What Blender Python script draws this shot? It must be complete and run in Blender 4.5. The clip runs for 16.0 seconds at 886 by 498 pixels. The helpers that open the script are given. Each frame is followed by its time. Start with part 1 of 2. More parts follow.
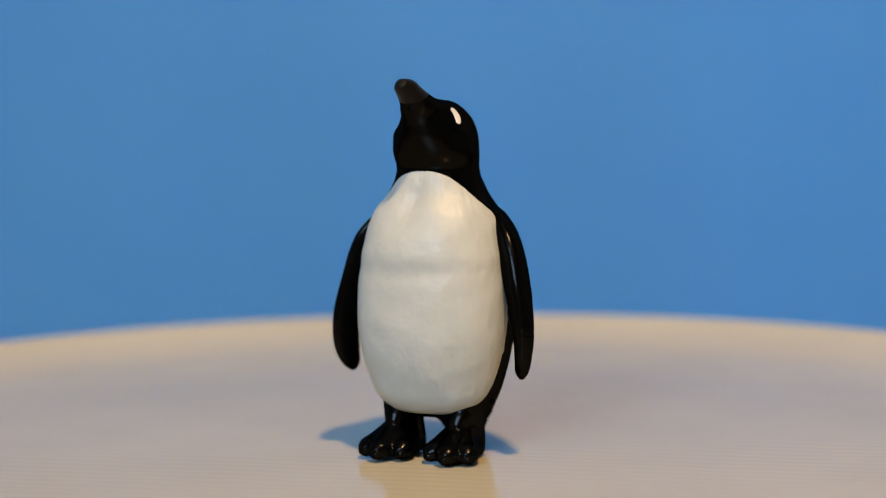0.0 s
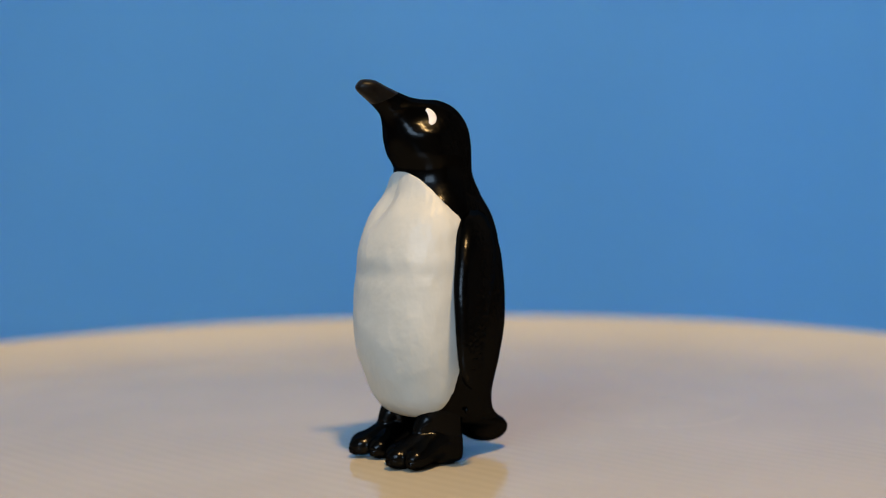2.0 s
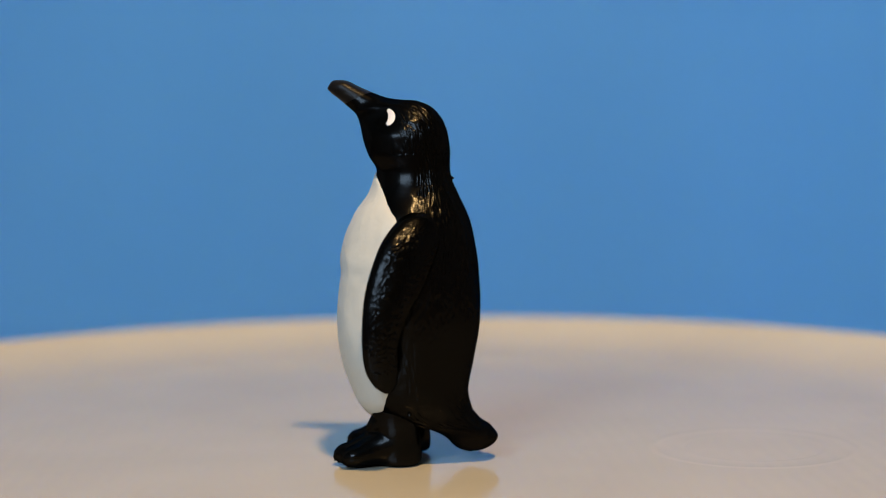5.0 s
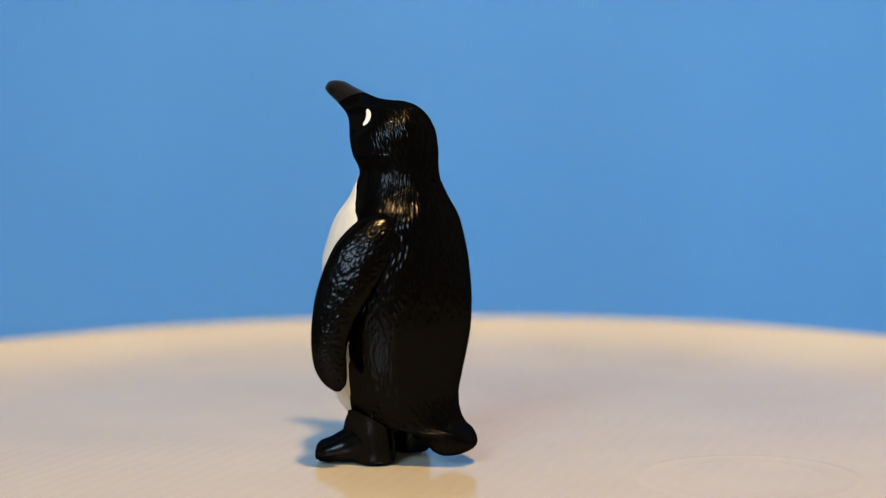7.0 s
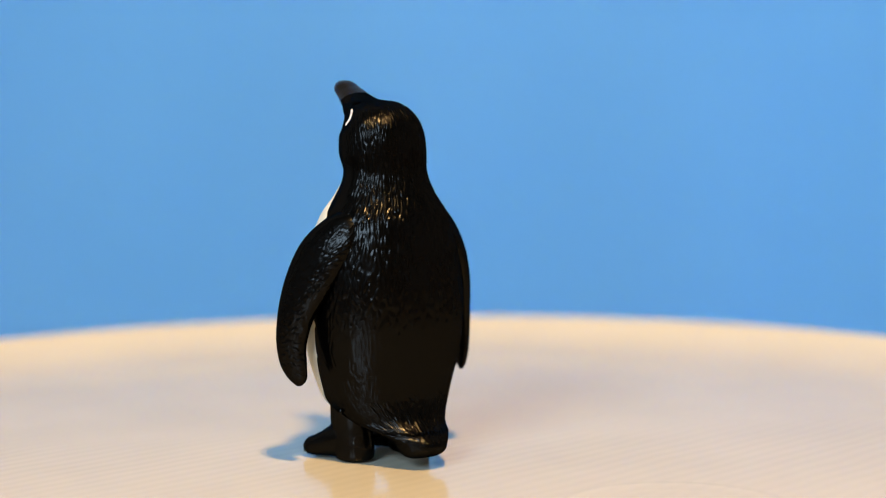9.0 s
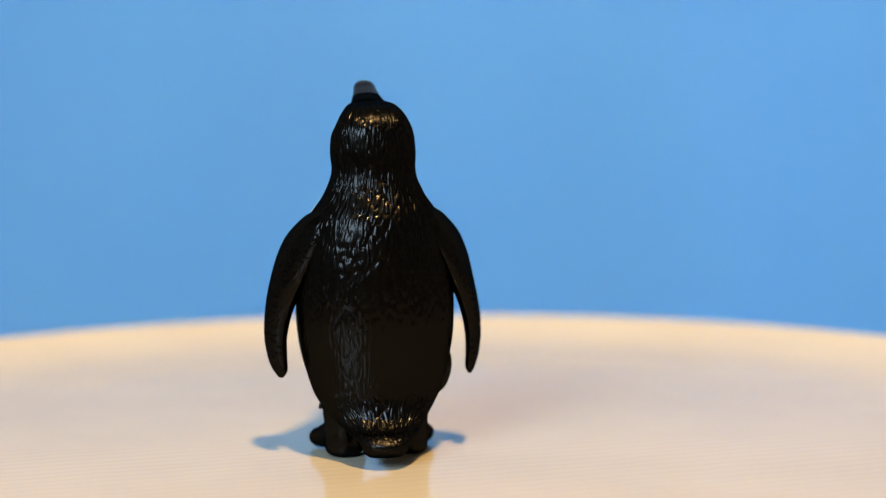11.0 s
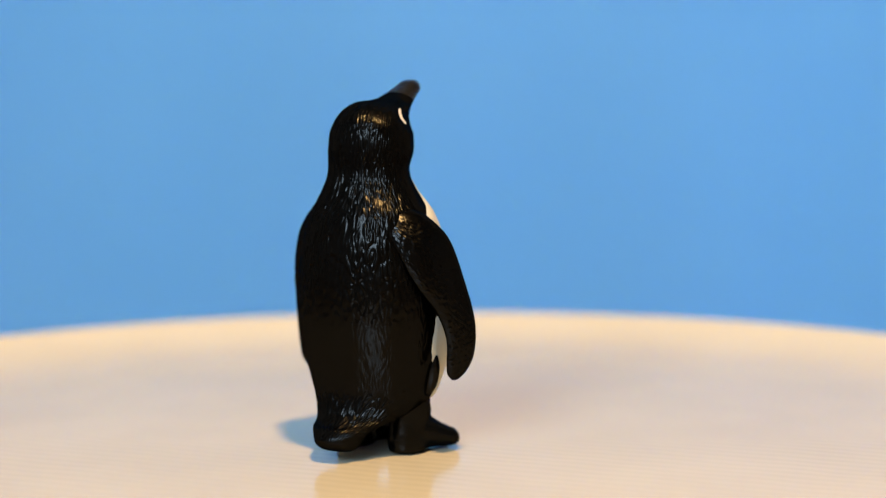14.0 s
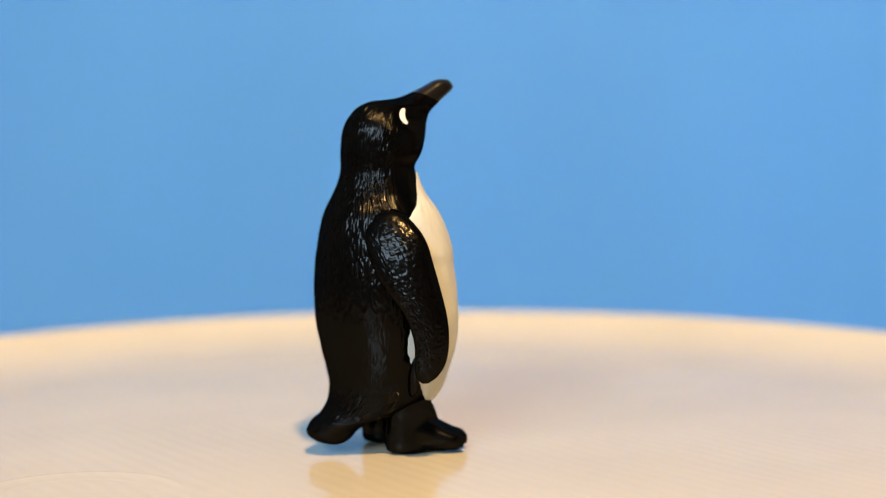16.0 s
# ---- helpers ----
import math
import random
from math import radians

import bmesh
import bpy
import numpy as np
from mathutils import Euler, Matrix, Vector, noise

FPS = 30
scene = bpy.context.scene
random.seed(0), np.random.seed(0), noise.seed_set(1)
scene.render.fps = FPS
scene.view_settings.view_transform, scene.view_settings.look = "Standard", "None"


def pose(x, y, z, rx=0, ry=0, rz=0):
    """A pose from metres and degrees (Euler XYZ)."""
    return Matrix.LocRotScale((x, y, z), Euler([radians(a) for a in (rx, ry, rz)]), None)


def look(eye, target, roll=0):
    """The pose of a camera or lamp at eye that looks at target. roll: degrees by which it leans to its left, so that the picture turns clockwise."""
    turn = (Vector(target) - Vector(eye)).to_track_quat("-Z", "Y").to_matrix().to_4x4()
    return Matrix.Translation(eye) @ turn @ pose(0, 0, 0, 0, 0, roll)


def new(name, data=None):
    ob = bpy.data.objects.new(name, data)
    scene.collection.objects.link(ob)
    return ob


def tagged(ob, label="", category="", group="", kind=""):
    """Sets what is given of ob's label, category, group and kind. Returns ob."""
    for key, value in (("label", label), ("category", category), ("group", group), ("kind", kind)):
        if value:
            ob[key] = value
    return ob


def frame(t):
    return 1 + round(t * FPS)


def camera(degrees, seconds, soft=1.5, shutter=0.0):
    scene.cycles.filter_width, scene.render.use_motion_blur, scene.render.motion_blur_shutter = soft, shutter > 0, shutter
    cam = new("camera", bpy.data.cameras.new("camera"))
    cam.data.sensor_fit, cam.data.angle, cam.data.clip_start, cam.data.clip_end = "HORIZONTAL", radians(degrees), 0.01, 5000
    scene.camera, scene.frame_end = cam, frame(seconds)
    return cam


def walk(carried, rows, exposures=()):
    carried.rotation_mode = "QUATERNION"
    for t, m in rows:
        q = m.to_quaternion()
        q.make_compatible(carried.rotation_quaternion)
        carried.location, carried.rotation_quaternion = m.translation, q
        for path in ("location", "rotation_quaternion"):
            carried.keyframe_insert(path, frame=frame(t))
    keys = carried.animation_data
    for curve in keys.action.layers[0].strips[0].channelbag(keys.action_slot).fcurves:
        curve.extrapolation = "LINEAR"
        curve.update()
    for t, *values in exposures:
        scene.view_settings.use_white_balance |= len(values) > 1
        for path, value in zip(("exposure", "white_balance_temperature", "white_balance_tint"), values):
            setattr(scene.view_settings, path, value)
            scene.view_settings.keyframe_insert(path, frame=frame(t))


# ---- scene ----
FIGURE = 0.001          # the figure is modelled in millimetres

# ---- camera ----
cam = camera(28.22, 16.0, soft=1.2)
EYE = Vector((0.0, -0.3325, 0.0680))
AIM = EYE + Vector((0.02191, 0.99594, -0.08729))
walk(cam, [(0.0, look(EYE, AIM, -0.80)), (16.0, look(EYE, AIM, -0.80))],
     exposures=[(0.0, 0.14, 6500, 10), (4.0, 0.12, 6540, 10), (6.5, 0.46, 6780, 10), (8.0, 0.75, 6960, 10), (9.0, 0.88, 7080, 10), (11.5, 0.88, 7160, 10), (16.0, 0.90, 7380, 10)])
cam.data.dof.use_dof = True
cam.data.dof.focus_distance = 0.322
cam.data.dof.aperture_fstop = 8.5

# the turntable's angle in degrees, clockwise from above, every half second where known
TURN_A = [-0.0, -8.5, -17.0, -25.5, -33.5, -41.1, -48.1, -54.5, -60.5]
TURN_B = [-89.4, -95.3, -101.1, -107.0, -113.0, -119.3]
TURN_C = [-152.4, -159.4, -166.8, -174.4, -182.2, -190.1, -197.9, -205.8, -213.6, -221.3]
TURN = ([(0.5 * i, a) for i, a in enumerate(TURN_A)]
        + [(6.5 + 0.5 * i, a) for i, a in enumerate(TURN_B)]
        + [(11.5 + 0.5 * i, a) for i, a in enumerate(TURN_C)])
STAND = Vector((0.00532, -0.00267, 0.0))   # where the figure stands on the plate
FACING = 243.5              # degrees

# ---- world and lights ----
world = bpy.data.worlds.new("world")
scene.world = world
world.use_nodes = True
world.node_tree.nodes["Background"].inputs[0].default_value = (0.75, 0.87, 1.0, 1)
world.node_tree.nodes["Background"].inputs[1].default_value = 0.4


def area_lamp(name, eye, target, power, colour, sx, sy=None, shape="RECTANGLE"):
    data = bpy.data.lights.new(name, "AREA")
    data.energy, data.color, data.shape, data.size = power, colour, shape, sx
    data.size_y = sy or sx
    ob = new(name, data)
    ob.matrix_world = look(eye, target)
    return ob


LAMP = Vector((0.20, -0.74, 1.50))
area_lamp("panel_lamp_light", LAMP, (LAMP.x, LAMP.y, 0), 37, (1.0, 0.63, 0.26), 0.11, 0.09)
area_lamp("window_light", (-1.08, -2.44, 1.50), (0.0, 0.0, 0.05), 68, (0.52, 0.74, 1.0), 1.25, 1.0)


# ---- materials ----
def material(name, colour, rough=0.5, metal=0.0, spec=0.5, coat=0.0):
    m = bpy.data.materials.new(name)
    m.use_nodes = True
    b = m.node_tree.nodes["Principled BSDF"]
    b.inputs["Base Color"].default_value = (*colour, 1)
    b.inputs["Roughness"].default_value = rough
    b.inputs["Metallic"].default_value = metal
    b.inputs["Specular IOR Level"].default_value = spec
    b.inputs["Coat Weight"].default_value = coat
    return m


def node(m, kind, **settings):
    n = m.node_tree.nodes.new(kind)
    for key, value in settings.items():
        n.inputs[key.replace("_", " ")].default_value = value
    return n


def link(m, a, b):
    m.node_tree.links.new(a, b)


def bsdf(m):
    return m.node_tree.nodes["Principled BSDF"]


def noise_at(m, size, stretch=(1, 1, 1), detail=3, turn=(0, 0, 0)):
    """A noise whose features are about size metres across, in the object's own space."""
    co = node(m, "ShaderNodeTexCoord")
    mp = node(m, "ShaderNodeMapping", Scale=stretch, Rotation=turn)
    nz = node(m, "ShaderNodeTexNoise", Scale=1.0 / size, Detail=detail)
    link(m, co.outputs["Object"], mp.inputs["Vector"])
    link(m, mp.outputs["Vector"], nz.inputs["Vector"])
    return nz.outputs["Fac"]


def bump(m, height, strength, distance):
    b = node(m, "ShaderNodeBump", Strength=strength, Distance=distance)
    link(m, height, b.inputs["Height"])
    old = bsdf(m).inputs["Normal"]
    if old.is_linked:
        link(m, old.links[0].from_socket, b.inputs["Normal"])
    link(m, b.outputs["Normal"], old)
    return b


def spread(m, fac, lo, hi, socket):
    r = node(m, "ShaderNodeMapRange", To_Min=lo, To_Max=hi, From_Min=0.3, From_Max=0.7)
    link(m, fac, r.inputs["Value"])
    link(m, r.outputs["Result"], bsdf(m).inputs[socket])


def tint(m, fac, a, b, lo=0.35, hi=0.65):
    r = node(m, "ShaderNodeValToRGB")
    r.color_ramp.elements[0].position, r.color_ramp.elements[1].position = lo, hi
    r.color_ramp.elements[0].color, r.color_ramp.elements[1].color = (*a, 1), (*b, 1)
    link(m, fac, r.inputs["Fac"])
    link(m, r.outputs["Color"], bsdf(m).inputs["Base Color"])


def glossy_black(name, shine, grain):
    """Dyed black plastic: almost no diffuse colour under an even, slightly rough gloss."""
    m = bpy.data.materials.new(name)
    m.use_nodes = True
    t = m.node_tree
    t.nodes.remove(t.nodes["Principled BSDF"])
    dull = node(m, "ShaderNodeBsdfDiffuse", Color=(0.0003, 0.0003, 0.0003, 1))
    gloss = node(m, "ShaderNodeBsdfGlossy", Color=(shine, shine, shine, 1))
    both = t.nodes.new("ShaderNodeAddShader")
    link(m, dull.outputs[0], both.inputs[0])
    link(m, gloss.outputs[0], both.inputs[1])
    link(m, both.outputs[0], t.nodes["Material Output"].inputs["Surface"])
    worn = node(m, "ShaderNodeMapRange", From_Min=0.3, From_Max=0.7, To_Min=0.17, To_Max=0.24)
    link(m, noise_at(m, 0.003), worn.inputs["Value"])
    link(m, worn.outputs["Result"], gloss.inputs["Roughness"])
    fine = node(m, "ShaderNodeBump", Strength=grain, Distance=0.0002)
    link(m, noise_at(m, 0.0009), fine.inputs["Height"])
    wide = node(m, "ShaderNodeBump", Strength=0.2, Distance=0.0004)
    link(m, noise_at(m, 0.0032), wide.inputs["Height"])
    link(m, fine.outputs["Normal"], wide.inputs["Normal"])
    for n in (dull, gloss):
        link(m, wide.outputs["Normal"], n.inputs["Normal"])
    return m


M_BLACK = glossy_black("black_plastic", 0.0074, 0.12)
M_WING = glossy_black("black_wing_plastic", 0.0078, 0.25)
M_SMOOTH = glossy_black("smooth_black_plastic", 0.0095, 0.08)
M_BEAK = material("beak_plastic", (0.008, 0.007, 0.006), 0.36, spec=0.10)
tint(M_BEAK, noise_at(M_BEAK, 0.0011), (0.003, 0.0026, 0.0024), (0.006, 0.0052, 0.0046))
bump(M_BEAK, noise_at(M_BEAK, 0.0007), 0.3, 0.0002)
M_WHITE = material("white_plastic", (0.50, 0.50, 0.47), 0.45, spec=0.35)
bump(M_WHITE, noise_at(M_WHITE, 0.0016, (1, 1, 0.22), 3), 0.15, 0.0005)
bump(M_WHITE, noise_at(M_WHITE, 0.006), 0.35, 0.0012)
tint(M_WHITE, noise_at(M_WHITE, 0.006, (1, 1, 0.6)), (0.388, 0.396, 0.368), (0.420, 0.428, 0.398))
M_EYE = material("eye_paint", (0.60, 0.58, 0.57), 0.5)
bump(M_EYE, noise_at(M_EYE, 0.0008), 0.2, 0.0002)

M_PLATE = material("plate_plastic", (0.53, 0.47, 0.38), 0.15, spec=0.6)
wave = M_PLATE.node_tree.nodes.new("ShaderNodeTexWave")
wave.inputs["Scale"].default_value, wave.inputs["Distortion"].default_value = 92, 2.5
wave.inputs["Detail"].default_value, wave.inputs["Detail Scale"].default_value = 1.0, 0.6
co_ = node(M_PLATE, "ShaderNodeTexCoord")
mp_ = node(M_PLATE, "ShaderNodeMapping", Rotation=(0, 0, radians(-74)))
link(M_PLATE, co_.outputs["Object"], mp_.inputs["Vector"])
link(M_PLATE, mp_.outputs["Vector"], wave.inputs["Vector"])
bump(M_PLATE, wave.outputs["Fac"], 0.030, 0.0006)
bump(M_PLATE, noise_at(M_PLATE, 0.02), 0.02, 0.001)
tint(M_PLATE, noise_at(M_PLATE, 0.05), (0.382, 0.352, 0.278), (0.410, 0.379, 0.301))
spread(M_PLATE, noise_at(M_PLATE, 0.015), 0.11, 0.16, "Roughness")

M_BLUE = material("blue_paper", (0.135, 0.49, 0.95), 0.75, spec=0.2)
tint(M_BLUE, noise_at(M_BLUE, 0.25), (0.120, 0.452, 0.97), (0.136, 0.478, 0.995))
bump(M_BLUE, noise_at(M_BLUE, 0.002), 0.1, 0.0005)
M_WALL = material("painted_wall", (0.45, 0.43, 0.40), 0.9)
bump(M_WALL, noise_at(M_WALL, 0.01), 0.2, 0.002)
tint(M_WALL, noise_at(M_WALL, 0.6), (0.34, 0.33, 0.31), (0.38, 0.37, 0.34))
M_FLOOR = material("wood_floor", (0.12, 0.075, 0.045), 0.5)
tint(M_FLOOR, noise_at(M_FLOOR, 0.1, (1, 0.1, 1)), (0.09, 0.055, 0.03), (0.16, 0.10, 0.06))
M_TABLE = material("dark_table", (0.06, 0.04, 0.03), 0.45)
tint(M_TABLE, noise_at(M_TABLE, 0.05, (0.1, 1, 1)), (0.045, 0.03, 0.02), (0.08, 0.055, 0.04))
M_METAL = material("grey_metal", (0.4, 0.4, 0.4), 0.35, metal=1.0)
M_GLOW = material("lamp_glow", (1, 0.9, 0.7), 0.5)
bsdf(M_GLOW).inputs["Emission Color"].default_value = (1.0, 0.70, 0.40, 1)
bsdf(M_GLOW).inputs["Emission Strength"].default_value = 8.0


# ---- building helpers ----
def mesh_of(name, bm, mat, smooth=True):
    bmesh.ops.recalc_face_normals(bm, faces=bm.faces)
    me = bpy.data.meshes.new(name)
    bm.to_mesh(me)
    bm.free()
    me.materials.append(mat)
    if smooth:
        me.polygons.foreach_set("use_smooth", [True] * len(me.polygons))
    return me


def part(name, bm, mat, parent=None, label="", smooth=True):
    ob = new(name, mesh_of(name, bm, mat, smooth))
    ob.parent = parent
    if label:
        tagged(ob, label)
    return ob


def box_into(bm, lo, hi, bevel=0.0):
    lo, hi = Vector(lo), Vector(hi)
    made = bmesh.ops.create_cube(bm, size=1.0)["verts"]
    for v in made:
        v.co = Vector([(lo[i] + hi[i]) / 2 + v.co[i] * (hi[i] - lo[i]) for i in range(3)])
    if bevel:
        edges = {e for v in made for e in v.link_edges}
        bmesh.ops.bevel(bm, geom=list(edges), offset=bevel, segments=2, affect="EDGES")


def lathe_into(bm, profile, n=96):
    rings = [[bm.verts.new((r * math.cos(2 * math.pi * i / n), r * math.sin(2 * math.pi * i / n), z)) for i in range(n)]
             for r, z in profile]
    for a, b in zip(rings, rings[1:]):
        for i in range(n):
            bm.faces.new((a[i], a[(i + 1) % n], b[(i + 1) % n], b[i]))
    bm.faces.new(rings[0]), bm.faces.new(rings[-1])


def glide(rows, steps):
    """Smooth rows between rows of numbers (Catmull-Rom)."""
    p = np.array([2 * np.array(rows[0]) - np.array(rows[1]), *map(np.array, rows), 2 * np.array(rows[-1]) - np.array(rows[-2])], float)
    out = []
    for i in range(1, len(p) - 2):
        for k in range(steps):
            t = k / steps
            a, b, c, d = p[i - 1:i + 3]
            out.append(0.5 * (2 * b + (c - a) * t + (2 * a - 5 * b + 4 * c - d) * t * t + (3 * b - a - 3 * c + d) * t ** 3))
    out.append(p[-2])
    return out


def ring_point(row, angle, proud=0.0, power=2.3):
    """A point on a cross-section: angle 0 is the front, 90 degrees the left side."""
    xf, zf, xb, zb, w = row
    mid = Vector(((xf + xb) / 2, 0, (zf + zb) / 2))
    axis = Vector(((xf - xb) / 2, 0, (zf - zb) / 2))
    c, s = math.cos(angle), math.sin(angle)
    e = 2 / power if c < 0 else 2 / (power - 0.22 * min(max((zf - 32) / 8, 0), 1) * min(max((56 - zf) / 4, 0.3), 1))
    cc, ss = math.copysign(abs(c) ** e, c), math.copysign(abs(s) ** e, s)
    grow = 1 + proud / max(axis.length, 0.5)
    face = min(max((zf - 57.0) / 4.0, 0.0), 1.0)     # the face narrows towards the front
    w *= 1 + face * (0.03 - 0.14 * min(max(c + 0.45, 0.0), 1.0) * min(max((1.0 - xb) / 6.0, 0.3), 1.0))
    spot = mid + axis * cc * grow + Vector((0, (w + proud) * ss, 0))
    lean_to = math.remainder(angle, 2 * math.pi)     # a shallow hollow beside the breastbone
    sink = 1.35 * math.exp(-((lean_to + 0.22 - 0.03 * (spot.z - 43.5)) / 0.20) ** 2) * math.exp(-((spot.z - 47.0) / 3.6) ** 2)
    if sink > 0.01:
        spot -= (spot - mid).normalized() * sink
    if face > 0 or zf > 55:  # a full cheek under a shallow eye socket
        near = math.exp(-((spot.x - 2.3) / 3.6) ** 2)
        spot.y *= 1 + near * (0.03 * math.exp(-((spot.z - 60.6) / 1.2) ** 2) - 0.15 * math.exp(-((spot.z - 64.0) / 2.0) ** 2))
    return spot * FIGURE


def loft(rows, n=96, power=2.3, ends=(True, True)):
    bm = bmesh.new()
    rings = [[bm.verts.new(ring_point(r, 2 * math.pi * i / n, 0, power)) for i in range(n)] for r in rows]
    for a, b in zip(rings, rings[1:]):
        for i in range(n):
            bm.faces.new((a[i], a[(i + 1) % n], b[(i + 1) % n], b[i]))
    for flag, ring in zip(ends, (rings[0], rings[-1])):
        if flag:
            bm.faces.new(ring)
    return bm


# ---- room ----
X0, X1, Y0, Y1, Z0, Z1 = -2.3, 2.1, -2.5, 0.36, -0.78, 2.2


def slab(name, lo, hi, mat, label):
    bm = bmesh.new()
    box_into(bm, lo, hi)
    return tagged(part(name, bm, mat, smooth=False), label, kind="structure")


slab("floor", (X0, Y0, Z0 - 0.1), (X1, Y1, Z0), M_FLOOR, "brown wooden room floor under the table")
slab("ceiling", (X0, Y0, Z1), (X1, Y1, Z1 + 0.1), M_WALL, "plain dim painted room ceiling")
slab("wall_north", (X0, Y1, Z0), (X1, Y1 + 0.1, Z1), M_WALL, "plain painted wall behind the blue backdrop")
slab("wall_west", (X0 - 0.1, Y0, Z0), (X0, Y1, Z1), M_WALL, "plain painted side wall of the room")
slab("wall_east", (X1, Y0, Z0), (X1 + 0.1, Y1, Z1), M_WALL, "plain painted side wall of the room")
wall = bmesh.new()
WX0, WX1, WZ0, WZ1 = -1.72, -0.44, 0.98, 2.02
for lo, hi in (((X0, WX0), (Z0, Z1)), ((WX1, X1), (Z0, Z1)), ((WX0, WX1), (Z0, WZ0)), ((WX0, WX1), (WZ1, Z1))):
    box_into(wall, (lo[0], Y0 - 0.1, hi[0]), (lo[1], Y0, hi[1]))
tagged(part("wall_south", wall, M_WALL, smooth=False), "painted wall with a window opening", kind="structure")

# ---- table, backdrop, turntable ----
TABLE_Z = -0.030
table = tagged(new("table"), "dark wooden table under the turntable and backdrop", "table")
table.location = (0, 0, Z0)
bm = bmesh.new()
box_into(bm, (-0.75, -0.42, TABLE_Z - 0.03 - Z0), (0.75, 0.26, TABLE_Z - Z0), 0.004)
part("tabletop", bm, M_TABLE, table, smooth=False)
for x in (-0.68, 0.68):
    for y in (-0.36, 0.21):
        bm = bmesh.new()
        box_into(bm, (x - 0.025, y - 0.025, 0), (x + 0.025, y + 0.025, TABLE_Z - 0.03 - Z0), 0.003)
        part("leg", bm, M_TABLE, table, smooth=False)


BEND = 0.46                 # the paper's radius


def build_backdrop():
    """Blue paper standing in a shallow curve behind the turntable, with faint long waves."""
    bm = bmesh.new()
    cols, n = 60, 20
    rows = []
    for j in range(n + 1):
        line = []
        for i in range(cols + 1):
            a = -0.66 + 1.22 * i / cols
            r = BEND + 0.0012 * math.sin(i * 0.5) + 0.001 * math.sin(j * 0.4 + i * 0.15)
            line.append(bm.verts.new((r * math.sin(a), r * math.cos(a) - BEND, 1.5 * j / n)))
        rows.append(line)
    for a, b in zip(rows, rows[1:]):
        for i in range(cols):
            bm.faces.new((a[i], a[i + 1], b[i + 1], b[i]))
    bmesh.ops.solidify(bm, geom=bm.faces[:], thickness=0.0006)
    return bm


sheet = tagged(part("backdrop", build_backdrop(), M_BLUE), "plain blue paper backdrop curving behind the turntable", "backdrop")
sheet.location = (0.03, Y1 - 0.012, Z0)

foot = bmesh.new()
lathe_into(foot, [(0.07, 0), (0.07, 0.006), (0.05, 0.008), (0.05, 0.0225)], 64)
base = tagged(part("pedestal", foot, M_TABLE, smooth=False), "dark round pedestal carrying the turntable", "pedestal")
base.location = (0, 0, TABLE_Z)

R_IN, R_OUT, LIP = 0.1200, 0.1625, 0.0065
turntable = tagged(new("turntable"), "round white glossy plastic turntable with a raised rim", "turntable")
plate = bmesh.new()
lip = [(R_IN + (R_OUT - 0.0030 - R_IN) * k, (LIP - 0.0006) * (0.05 * k + 0.2 * k * k + 0.75 * k ** 3)) for k in np.linspace(0.04, 1.0, 16)]
edge = [(R_OUT - 0.0015 + 0.0015 * math.sin(a), LIP - 0.0015 + 0.0015 * math.cos(a)) for a in np.linspace(-0.6, math.pi / 2, 8)]
lathe_into(plate, [(0.002, 0.0), (0.05, 0.0), (0.075, 0.0), (R_IN - 0.004, 0.0), *lip, *edge, (R_OUT, 0.0), (R_OUT - 0.004, -0.007), (0.02, -0.0074)], 256)
part("plate", plate, M_PLATE, turntable)
ring = bmesh.new()
lathe_into(ring, [(0.0130, 0.0), (0.0135, 0.00002), (0.0140, 0.00001), (0.0180, 0.00001), (0.0184, 0.00003), (0.0188, 0.000045), (0.0193, 0.000025), (0.0200, 0.0)], 96)
for f_ in [f for f in ring.faces if len(f.verts) > 4]:
    ring.faces.remove(f_)
mark = part("ring_mark", ring, M_PLATE, turntable, "faint round glass-foot ring mark")
mark.location = (0.0218, 0.0624, 0.00001)

# ---- hanging lamp ----
lamp = tagged(new("pendant_lamp"), "small warm pendant lamp hanging from the ceiling", "lamp")
lamp.location = LAMP
bm = bmesh.new()
box_into(bm, (-0.10, -0.08, 0.022), (0.10, 0.08, 0.06), 0.004)
part("housing", bm, M_METAL, lamp, smooth=False)
bm = bmesh.new()
box_into(bm, (-0.07, -0.055, 0.006), (0.07, 0.055, 0.022), 0.003)
part("diffuser", bm, M_GLOW, lamp, "glowing warm white diffuser", smooth=False)
for x in (-0.08, 0.08):
    bm = bmesh.new()
    box_into(bm, (x - 0.003, -0.003, 0.06), (x + 0.003, 0.003, Z1 - LAMP.z))
    part("rod", bm, M_METAL, lamp, smooth=False)

# ---- penguin figure ----
penguin = tagged(new("toy_penguin"), "black and white plastic toy penguin with raised beak", "toy penguin")

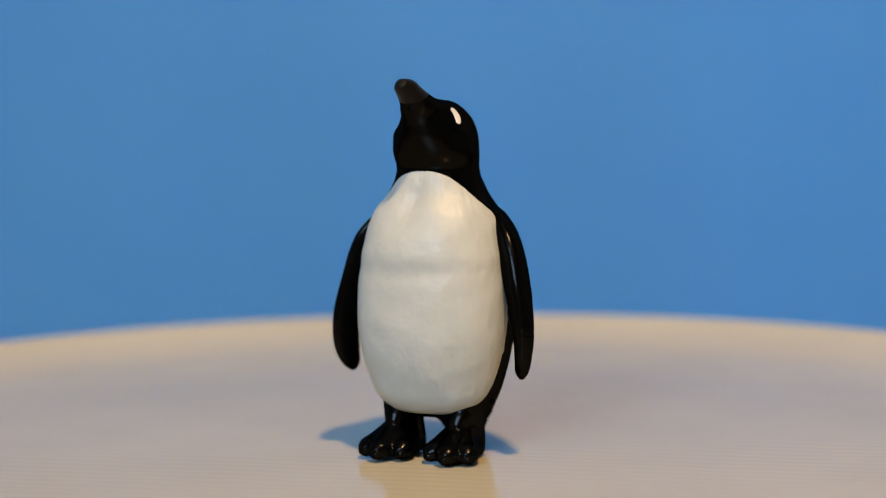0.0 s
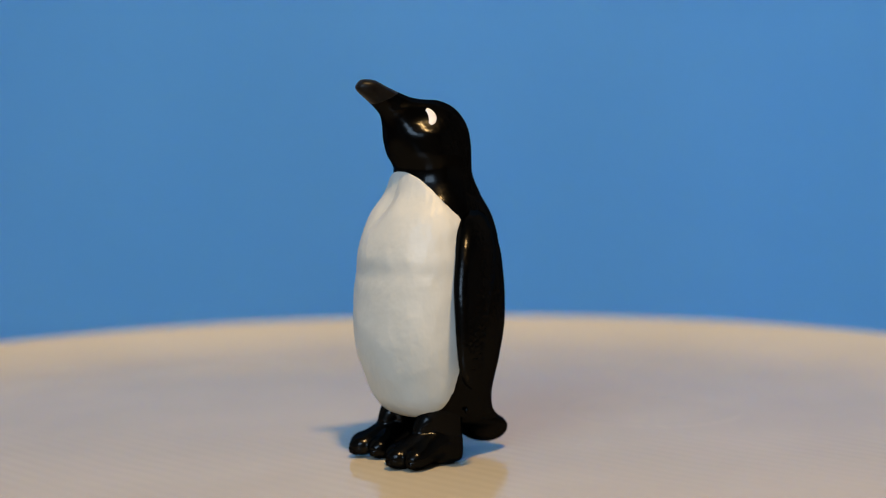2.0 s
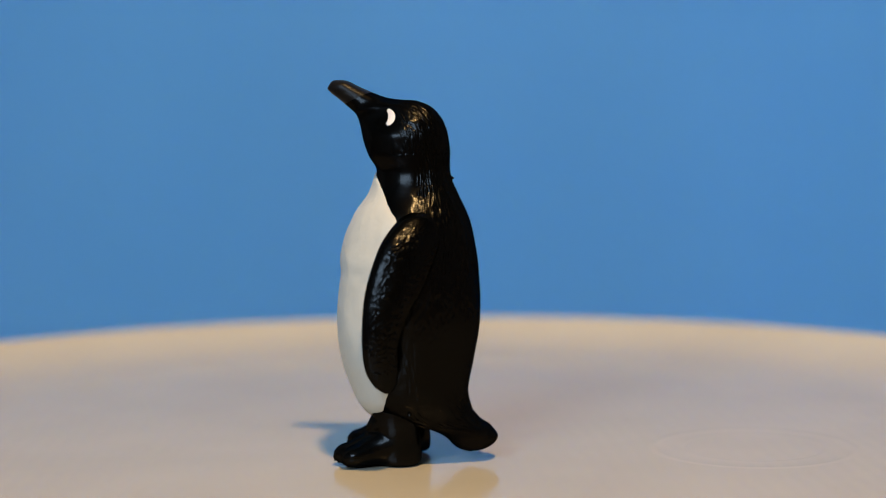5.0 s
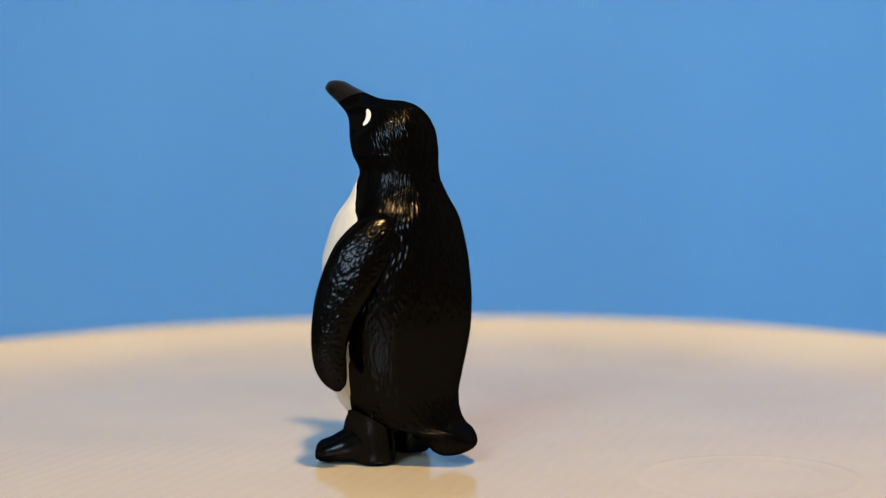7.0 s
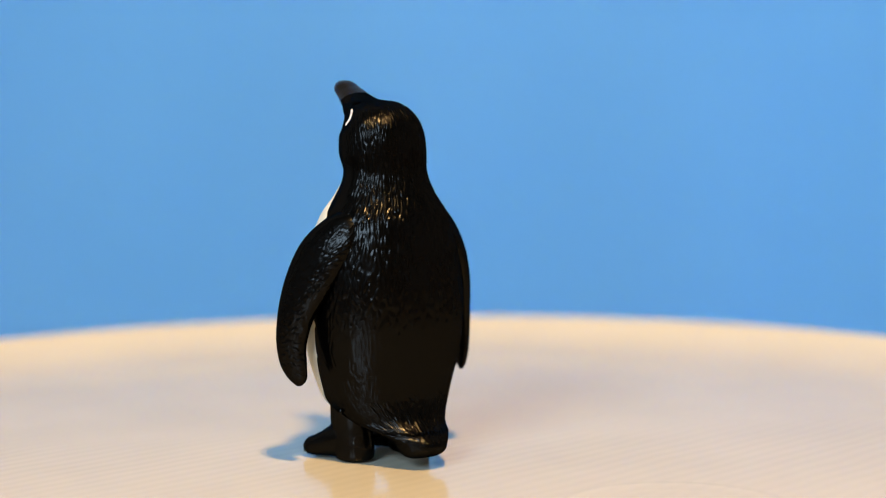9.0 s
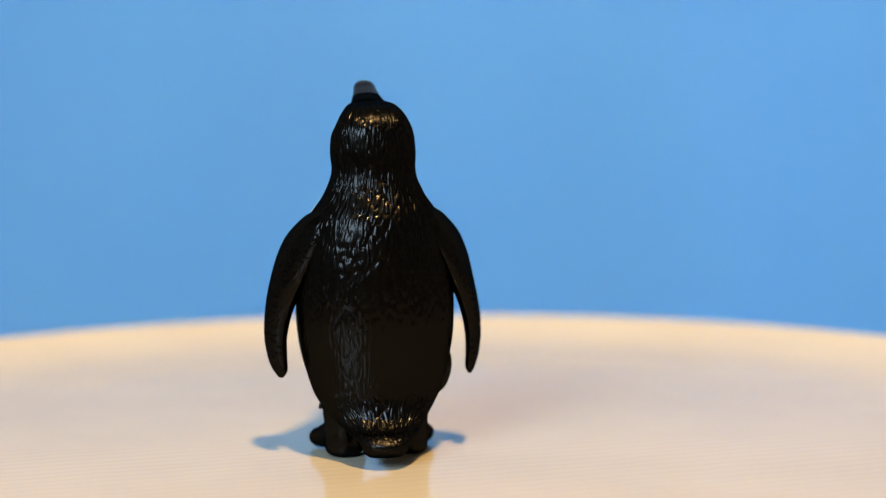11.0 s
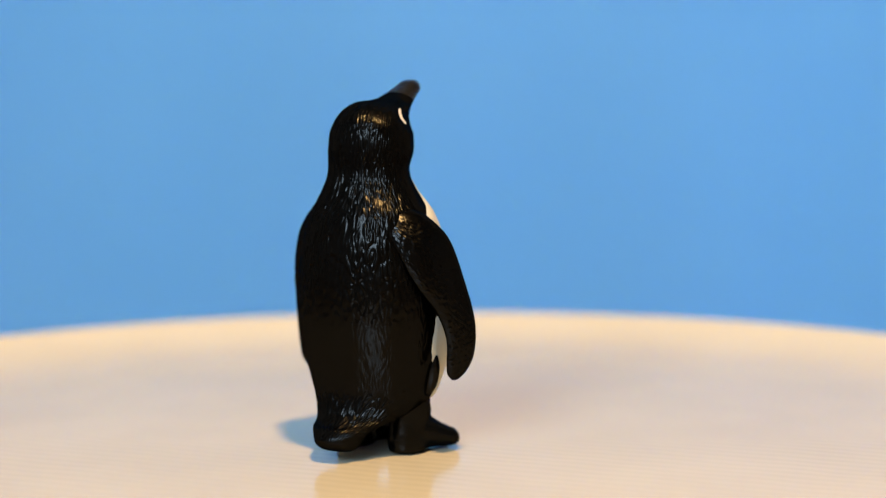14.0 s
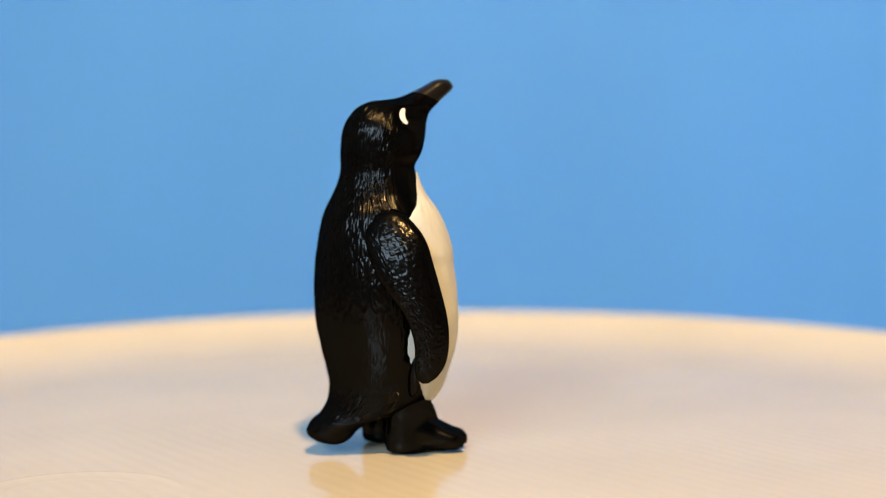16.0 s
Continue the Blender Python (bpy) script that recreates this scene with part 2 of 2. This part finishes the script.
TORSO = [(3.9, 53.8, -9.7, 53.1, 7.9), (5.4, 49.7, -11.0, 49.4, 9.4), (8.2, 45.5, -12.9, 45.1, 12.1), (10.2, 40.3, -14.1, 39.8, 13.6),
         (10.8, 33.4, -14.8, 32.9, 14.6), (11.3, 25.5, -14.7, 25.2, 14.7), (10.6, 19.4, -13.6, 18.9, 13.9), (8.7, 13.4, -12.5, 13.4, 12.3),
         (7.5, 10.8, -12.6, 11.1, 11.2), (5.8, 8.9, -13.5, 8.6, 9.6)]
TAIL = [(2.5, 7.3, -15.1, 6.9, 8.0), (-3.0, 6.5, -16.7, 5.9, 6.7), (-7.6, 4.6, -17.9, 4.4, 4.8), (-10.0, 2.4, -17.6, 3.2, 4.0),
        (-12.0, 1.6, -16.2, 2.2, 2.8), (-13.6, 1.5, -14.6, 1.7, 0.6)]
HEAD = [(5.3, 56.6, -9.6, 57.9, 8.0), (6.3, 59.4, -8.9, 61.9, 7.7), (6.9, 62.3, -6.9, 65.0, 6.4), (7.4, 63.8, -3.9, 66.6, 5.1)]
BEAK = [(7.9, 64.6, -0.6, 66.9, 4.1), (8.8, 65.4, 2.5, 67.45, 3.1), (10.7, 67.0, 6.9, 69.3, 2.3), (12.2, 68.2, 9.4, 70.5, 1.95),
        (12.95, 69.0, 11.5, 70.65, 1.1), (12.85, 69.5, 12.3, 70.3, 0.3)]
STEPS = 24
SPINE = glide(TAIL[::-1] + TORSO[::-1] + HEAD + BEAK, STEPS)
CUT_TAIL = STEPS * (len(TAIL) - 2)
CUT_BEAK = STEPS * (len(TAIL) + len(TORSO) + len(HEAD) + 1) + STEPS // 2


def relief(rows, n, start, strokes):
    """The lofted skin with sculpted feather strokes cut into it. Rows run along the spine; start is the length
    along the spine of the first row, in millimetres; strokes gives the cut's depth at a point of the skin."""
    pts = np.array([[ring_point(r, 2 * math.pi * i / n)[:] for i in range(n)] for r in rows])
    along = np.gradient(pts, axis=0)
    round_ = np.roll(pts, -1, 1) - np.roll(pts, 1, 1)
    out = np.cross(round_, along)
    out /= np.maximum(np.linalg.norm(out, axis=2, keepdims=True), 1e-12)
    mids = np.array([((r[0] + r[2]) / 2, (r[1] + r[3]) / 2) for r in rows])
    length = start + np.concatenate([[0], np.cumsum(np.linalg.norm(np.diff(mids, axis=0), axis=1))])
    if np.sum(out * (pts - pts.mean(1, keepdims=True))) < 0:
        out = -out
    for k in range(len(rows)):
        for i in range(n):
            d = strokes(pts[k, i] / FIGURE, 2 * math.pi * i / n, length[k])
            if d:
                pts[k, i] -= out[k, i] * d * FIGURE
    return pts


def skin(pts, ends):
    bm = bmesh.new()
    rings = [[bm.verts.new(p) for p in ring] for ring in pts]
    n = len(rings[0])
    for a, b in zip(rings, rings[1:]):
        for i in range(n):
            bm.faces.new((a[i], a[(i + 1) % n], b[(i + 1) % n], b[i]))
    for flag, ring in zip(ends, (rings[0], rings[-1])):
        if flag:
            bm.faces.new(ring)
    return bm


def pillow(v):
    """0 on a rounded ridge, 1 in the narrow groove beside it."""
    return (1 - min(abs(v) / 0.5, 1)) ** 1.4


def feather_cut(p, angle, s):
    x, y, z = p
    fray = 1.2 * noise.noise((y * 0.4, z * 0.4, 3))
    if z > 57:
        bare = (x + 2.6) / 2.2
    elif z > 44:
        bare = (x + (6.4 if y > 0 else 4.2) + fray) / 2.4
    else:
        bare = (x + 4.4 + fray) / 2.6
    bare = min(max(bare, 0), 1)
    if bare >= 1:
        return 0
    deep = 0.15 if z > 57 else 0.20
    deep *= 0.45 + 0.55 * min(max((z - 24) / 9, 0), 1) if z > 17 else 0.45 + 0.55 * min(max((17 - z) / 5, 0), 1)
    deep *= min(max((z - 3.5) / 4, 0.3), 1)
    c, q = 12.5 * math.cos(angle), 12.5 * math.sin(angle)
    sway = 0.5 * noise.noise((c * 0.35, q * 0.35, s * 0.22))
    a = noise.noise(((c + sway) / 0.64, (q + sway) / 0.64, s / 2.3))
    b = noise.noise((c / 3.1 + 9, q / 3.1, s / 3.1))
    f = noise.noise((c / 0.5, q / 0.5 + 5, s / 1.1))
    return (1 - bare) * deep * (pillow(a) * (0.85 + 0.6 * b) + 0.3 * max(f, 0) + 0.08)


part("body", skin(relief(SPINE[CUT_TAIL:CUT_BEAK + 1], 520, 0, feather_cut), (False, False)), M_BLACK, penguin, "black sculpted body and head")
part("tail", skin(relief(SPINE[:CUT_TAIL + 1], 520, -20, feather_cut), (True, False)), M_BLACK, penguin, "short black feathered tail")
part("beak", loft(SPINE[CUT_BEAK:], ends=(False, True)), M_BEAK, penguin, "dark grey blunt beak tip")


def build_belly():
    """The white breast, a thin raised shell on the body, pointed at the throat and rounded at the hips."""
    share = [(53.7, 0.0), (52.5, 0.10), (50.6, 0.21), (48.1, 0.34), (46.0, 0.44), (44.7, 0.485), (42.0, 0.475), (37.5, 0.455), (33.0, 0.46),
             (26.5, 0.48), (20.5, 0.47), (14.2, 0.41), (11.6, 0.35), (10.5, 0.29), (9.3, 0.18), (8.2, 0.0)]
    zs, us = [a for a, _ in share][::-1], [b for _, b in share][::-1]
    low = np.array(TAIL[0]) * 0.6 + np.array(TORSO[-1]) * 0.4
    rows = glide([low, *TORSO[::-1]], 24)
    bm, n = bmesh.new(), 120
    grid = []
    for row in rows:
        z = row[1]
        u = float(np.interp(z, zs, us))
        half = math.acos(1 - 2 * u)
        if half < 0.05:
            continue
        line = []
        for i in range(n + 1):
            k = 2 * i / n - 1
            belt = -0.19 * (0.7 + 0.3 * math.sin(6 * k + 1)) * math.exp(-((z - 35.2 - 0.8 * k * k - 0.35 * math.sin(5 * k)) / 1.7) ** 2) + 0.15 * math.exp(-((z - 38.0) / 1.8) ** 2)
            plume = noise.noise((half * k * 9, 4.0, z * 0.28)) * (0.03 + 0.07 * min(max((z - 40) / 6, 0), 1) + 0.05 * abs(k) ** 3)
            lumps = 0.12 * noise.noise((half * k * 3.2, 1.0, z * 0.22)) * (1 - abs(k) ** 4)
            wide = 1 + 0.10 * (k < 0) * math.exp(-((z - 20) / 7) ** 2) - 0.09 * (k < 0) * math.exp(-((z - 49) / 2.6) ** 2)
            ragged = 1 + 0.018 * noise.noise((z * 0.9, 7.0 * (k > 0), 2.0)) * abs(k) ** 6
            proud = (0.26 + belt + plume + lumps) * (1 - abs(k) ** 18) * min(1, half / 0.7) + 0.03
            line.append(bm.verts.new(ring_point(row, half * k * wide * ragged, max(proud, 0.03))))
        grid.append(line)
    for a, b in zip(grid, grid[1:]):
        for i in range(n):
            bm.faces.new((a[i], a[i + 1], b[i + 1], b[i]))
    return bm


part("belly", build_belly(), M_WHITE, penguin, "glossy off-white moulded breast and belly")

WING = [(-5.4, 10.0, 46.7, 1.8, 0.9, 34), (-5.2, 10.7, 45.3, 3.8, 1.7, 34), (-4.5, 12.5, 42.0, 5.6, 2.1, 32), (-3.2, 14.3, 38.0, 5.7, 2.1, 28), (-1.6, 16.1, 33.0, 5.2, 2.0, 24),
        (-0.1, 17.6, 28.0, 4.0, 1.75, 22), (0.6, 18.3, 23.0, 3.25, 1.5, 20), (0.4, 18.1, 19.0, 2.9, 1.25, 20), (-0.1, 17.6, 16.4, 2.0, 0.95, 20), (-0.4, 17.4, 15.1, 0.6, 0.35, 20)]


def build_wing(side):
    n, pts = 150, []
    hang = Vector((0, 0.00045, 0)) if side > 0 else Vector((-0.0008, -0.0006, -0.0003))   # the two hang a little differently
    sway = Vector((0, 0, 0)) if side > 0 else Vector((-0.0006, 0.0003, 0))
    for x, y, z, a, b, lean in glide(WING, 26):
        if side > 0:        # this one is moulded thicker
            b, x, y = b * 1.3, x + 0.25, y - 0.06 * b
        cl, sl = math.cos(radians(lean)), math.sin(radians(lean))
        ring = []
        for i in range(n):
            q = 2 * math.pi * i / n
            out = max(math.sin(q), 0) ** 0.5 * min(max((46 - z) / 3, 0), 1) * min(max((0.9 - math.cos(q)) / 0.3, 0.15), 1)      # only the outer face is feathered
            v = noise.noise((a * math.cos(q) / 0.62 + 0.3 * z, 5.0 * side, z / 1.05 - 0.25 * a * math.cos(q)))
            cut = out * 0.14 * (pillow(v) + 0.1)
            ca, cb = a * math.cos(q) * (1 - cut / max(a, 0.5)), b * math.sin(q) * (1 - cut / max(b, 0.3))
            ring.append((Vector((x + ca * cl - cb * sl, side * (y + cb * cl + ca * sl), z)) * FIGURE
                         + hang * min(max((46 - z) / 8, 0), 1) + sway * math.exp(-((z - 33.5) / 5.5) ** 2))[:])
        pts.append(ring)
    return skin(pts, (True, True))


part("flipper", build_wing(1), M_WING, penguin, "black feathered flipper hanging down")
part("flipper", build_wing(-1), M_WING, penguin, "black feathered flipper hanging down")


def tube_into(bm, rows, n=20):
    """Rows of centre x, y, z and half sizes across and up; the tube runs along x or z."""
    rings = []
    pts = glide(rows, 5)
    for k, (x, y, z, a, b) in enumerate(pts):
        p0, p1 = pts[max(k - 1, 0)], pts[min(k + 1, len(pts) - 1)]
        way = Vector(p1[:3]) - Vector(p0[:3])
        way.normalize()
        side = Vector((0, 1, 0)) - way * way.y
        side.normalize()
        up = way.cross(side)
        rings.append([bm.verts.new((Vector((x, y, z)) + side * a * math.cos(2 * math.pi * i / n) + up * b * math.sin(2 * math.pi * i / n)) * FIGURE) for i in range(n)])
    for a, b in zip(rings, rings[1:]):
        for i in range(n):
            bm.faces.new((a[i], a[(i + 1) % n], b[(i + 1) % n], b[i]))
    bm.faces.new(rings[0]), bm.faces.new(rings[-1])


def build_foot(side):
    bm = bmesh.new()
    s = side
    tube_into(bm, [(0.0, 5.0 * s, 16.5, 2.6, 3.0), (0.1, 6.0 * s, 13.0, 3.9, 4.4), (0.2, 6.5 * s, 9.0, 3.7, 4.4), (0.0, 6.4 * s, 6.0, 3.5, 4.2), (-0.1, 6.2 * s, 2.5, 3.7, 4.4), (-0.1, 6.2 * s, 0.4, 3.4, 4.1), (-0.1, 6.2 * s, 0.02, 2.2, 2.9)])
    tube_into(bm, [(-3.0, 6.6 * s, 9.2, 2.2, 2.4), (0.6, 6.9 * s, 9.2, 2.6, 2.4), (3.0, 6.6 * s, 7.6, 2.5, 2.3), (5.0, 6.4 * s, 5.6, 1.4, 1.3)])
    tube_into(bm, [(0.5, 6.2 * s, 4.0, 3.2, 3.8), (4.0, 5.0 * s, 3.0, 2.8, 2.9), (6.6, 3.8 * s, 2.2, 2.5, 2.1), (8.3, 3.1 * s, 1.85, 2.1, 1.75), (9.6, 2.7 * s, 1.6, 0.9, 0.8)])
    tube_into(bm, [(0.5, 6.4 * s, 4.2, 3.4, 4.0), (5.0, 6.7 * s, 3.1, 3.0, 3.0), (8.5, 6.9 * s, 2.2, 2.5, 2.1), (10.4, 7.0 * s, 1.85, 2.1, 1.75), (11.7, 7.0 * s, 1.6, 0.9, 0.8)])
    tube_into(bm, [(0.5, 6.8 * s, 4.0, 3.2, 3.8), (4.0, 8.0 * s, 3.0, 2.8, 2.9), (6.6, 9.5 * s, 2.2, 2.5, 2.1), (8.3, 10.4 * s, 1.85, 2.1, 1.75), (9.5, 11.0 * s, 1.6, 0.9, 0.8)])
    return bm


def foot_part(side):
    ob = part("foot", build_foot(side), M_SMOOTH, penguin, "black stubby leg and three-toed foot")
    r = ob.modifiers.new("merge", "REMESH")
    r.mode, r.voxel_size, r.use_smooth_shade = "VOXEL", 0.00028, True
    k = ob.modifiers.new("soften", "SMOOTH")
    k.factor, k.iterations = 0.5, 4
    for x, y, turn in ((8.7, 2.95, -18), (10.8, 7.0, 0), (8.6, 10.6, 20)):
        bm = bmesh.new()
        box_into(bm, (-1.0, -1.25, -1.1), (0.95, 1.25, 0.95), 0.5)
        bmesh.ops.transform(bm, matrix=Matrix.Scale(FIGURE, 4) @ Matrix.Translation((x, side * y, 1.45)) @ Matrix.Rotation(radians(side * turn), 4, "Z") @ Matrix.Rotation(radians(14), 4, "Y"), verts=bm.verts)
        part("claw", bm, M_SMOOTH, ob, "blunt black claw")


foot_part(1)
foot_part(-1)


def lump(centre, radii, lean):
    bm = bmesh.new()
    bmesh.ops.create_uvsphere(bm, u_segments=24, v_segments=16, radius=1.0)
    turn = Matrix.Rotation(radians(lean), 3, "X")
    for v in bm.verts:
        v.co = (Vector(centre) + turn @ Vector([v.co[i] * radii[i] for i in range(3)])) * FIGURE
    return bm


part("hip_fold", lump((-1.3, -12.3, 15.6), (1.2, 2.1, 4.4), 12), M_SMOOTH, penguin, "raised black fold at the hip")
part("mould_nub", lump((-9.75, -1.2, 52.3), (0.5, 0.3, 0.3), 0), M_SMOOTH, penguin, "tiny nub of moulding flash")
part("mould_nub", lump((-3.0, 10.7, 9.9), (0.35, 0.45, 0.7), 20), M_SMOOTH, penguin, "tiny nub of moulding flash")


def build_eye(side):
    """A white crescent laid on the side of the head, open to the front."""
    from mathutils.bvhtree import BVHTree
    src = loft(SPINE[CUT_TAIL:CUT_BEAK + 1:3], ends=(False, False))
    bmesh.ops.recalc_face_normals(src, faces=src.faces)
    src.normal_update()
    tree = BVHTree.FromBMesh(src)
    bm, n, m = bmesh.new(), 18, 5
    grid = []
    for i in range(n + 1):
        q = radians(-84 + 168 * i / n)
        row = []
        for j in range(m + 1):
            k = j / m
            x = (1.35 - 0.35 * math.cos(q)) * (1 - k) + (1.15 - 1.70 * math.cos(q)) * k
            z = 63.75 + (1.05 * (1 - k) + 1.62 * k) * math.sin(q)
            hit = tree.ray_cast(Vector((x, 30 * side, z)) * FIGURE, Vector((0, -side, 0)))
            lift = 0.10 if 0 < i < n and 0 < j < m else -0.05
            row.append(bm.verts.new(hit[0] + hit[1] * (lift * FIGURE if hit[1].y * side > 0 else -lift * FIGURE)))
        grid.append(row)
    for a, b in zip(grid, grid[1:]):
        for j in range(m):
            bm.faces.new((a[j], a[j + 1], b[j + 1], b[j]))
    src.free()
    return bm


part("eye", build_eye(1), M_EYE, penguin, "painted white crescent eye mark")
part("eye", build_eye(-1), M_EYE, penguin, "painted white crescent eye mark")


# ---- what moves ----
def turn_at(t):
    ts, av = [a for a, _ in TURN], [b for _, b in TURN]
    i = min(max(np.searchsorted(ts, t, side="right") - 1, 0), len(ts) - 2)
    slope = lambda k: (av[min(k + 1, len(ts) - 1)] - av[max(k - 1, 0)]) / (ts[min(k + 1, len(ts) - 1)] - ts[max(k - 1, 0)])
    w = ts[i + 1] - ts[i]
    u = (t - ts[i]) / w
    return ((2 * u ** 3 - 3 * u ** 2 + 1) * av[i] + (u ** 3 - 2 * u ** 2 + u) * w * slope(i)
            + (-2 * u ** 3 + 3 * u ** 2) * av[i + 1] + (u ** 3 - u ** 2) * w * slope(i + 1))


WOBBLE = Matrix.Rotation(radians(-0.30), 4, Vector((math.cos(radians(70)), math.sin(radians(70)), 0)))   # the plate sits a little askew


def motions():
    plate_rows, toy_rows = [], []
    for i in range(33):
        t = 0.5 * i
        a = turn_at(t)
        spot = Matrix.Rotation(radians(a), 3, "Z") @ STAND
        plate_rows.append((t, pose(0, 0, 0, 0, 0, a) @ WOBBLE))
        toy_rows.append((t, pose(spot.x, spot.y, 0.0003, 0, 0, a + FACING)))
    walk(turntable, plate_rows)
    walk(penguin, toy_rows)


motions()
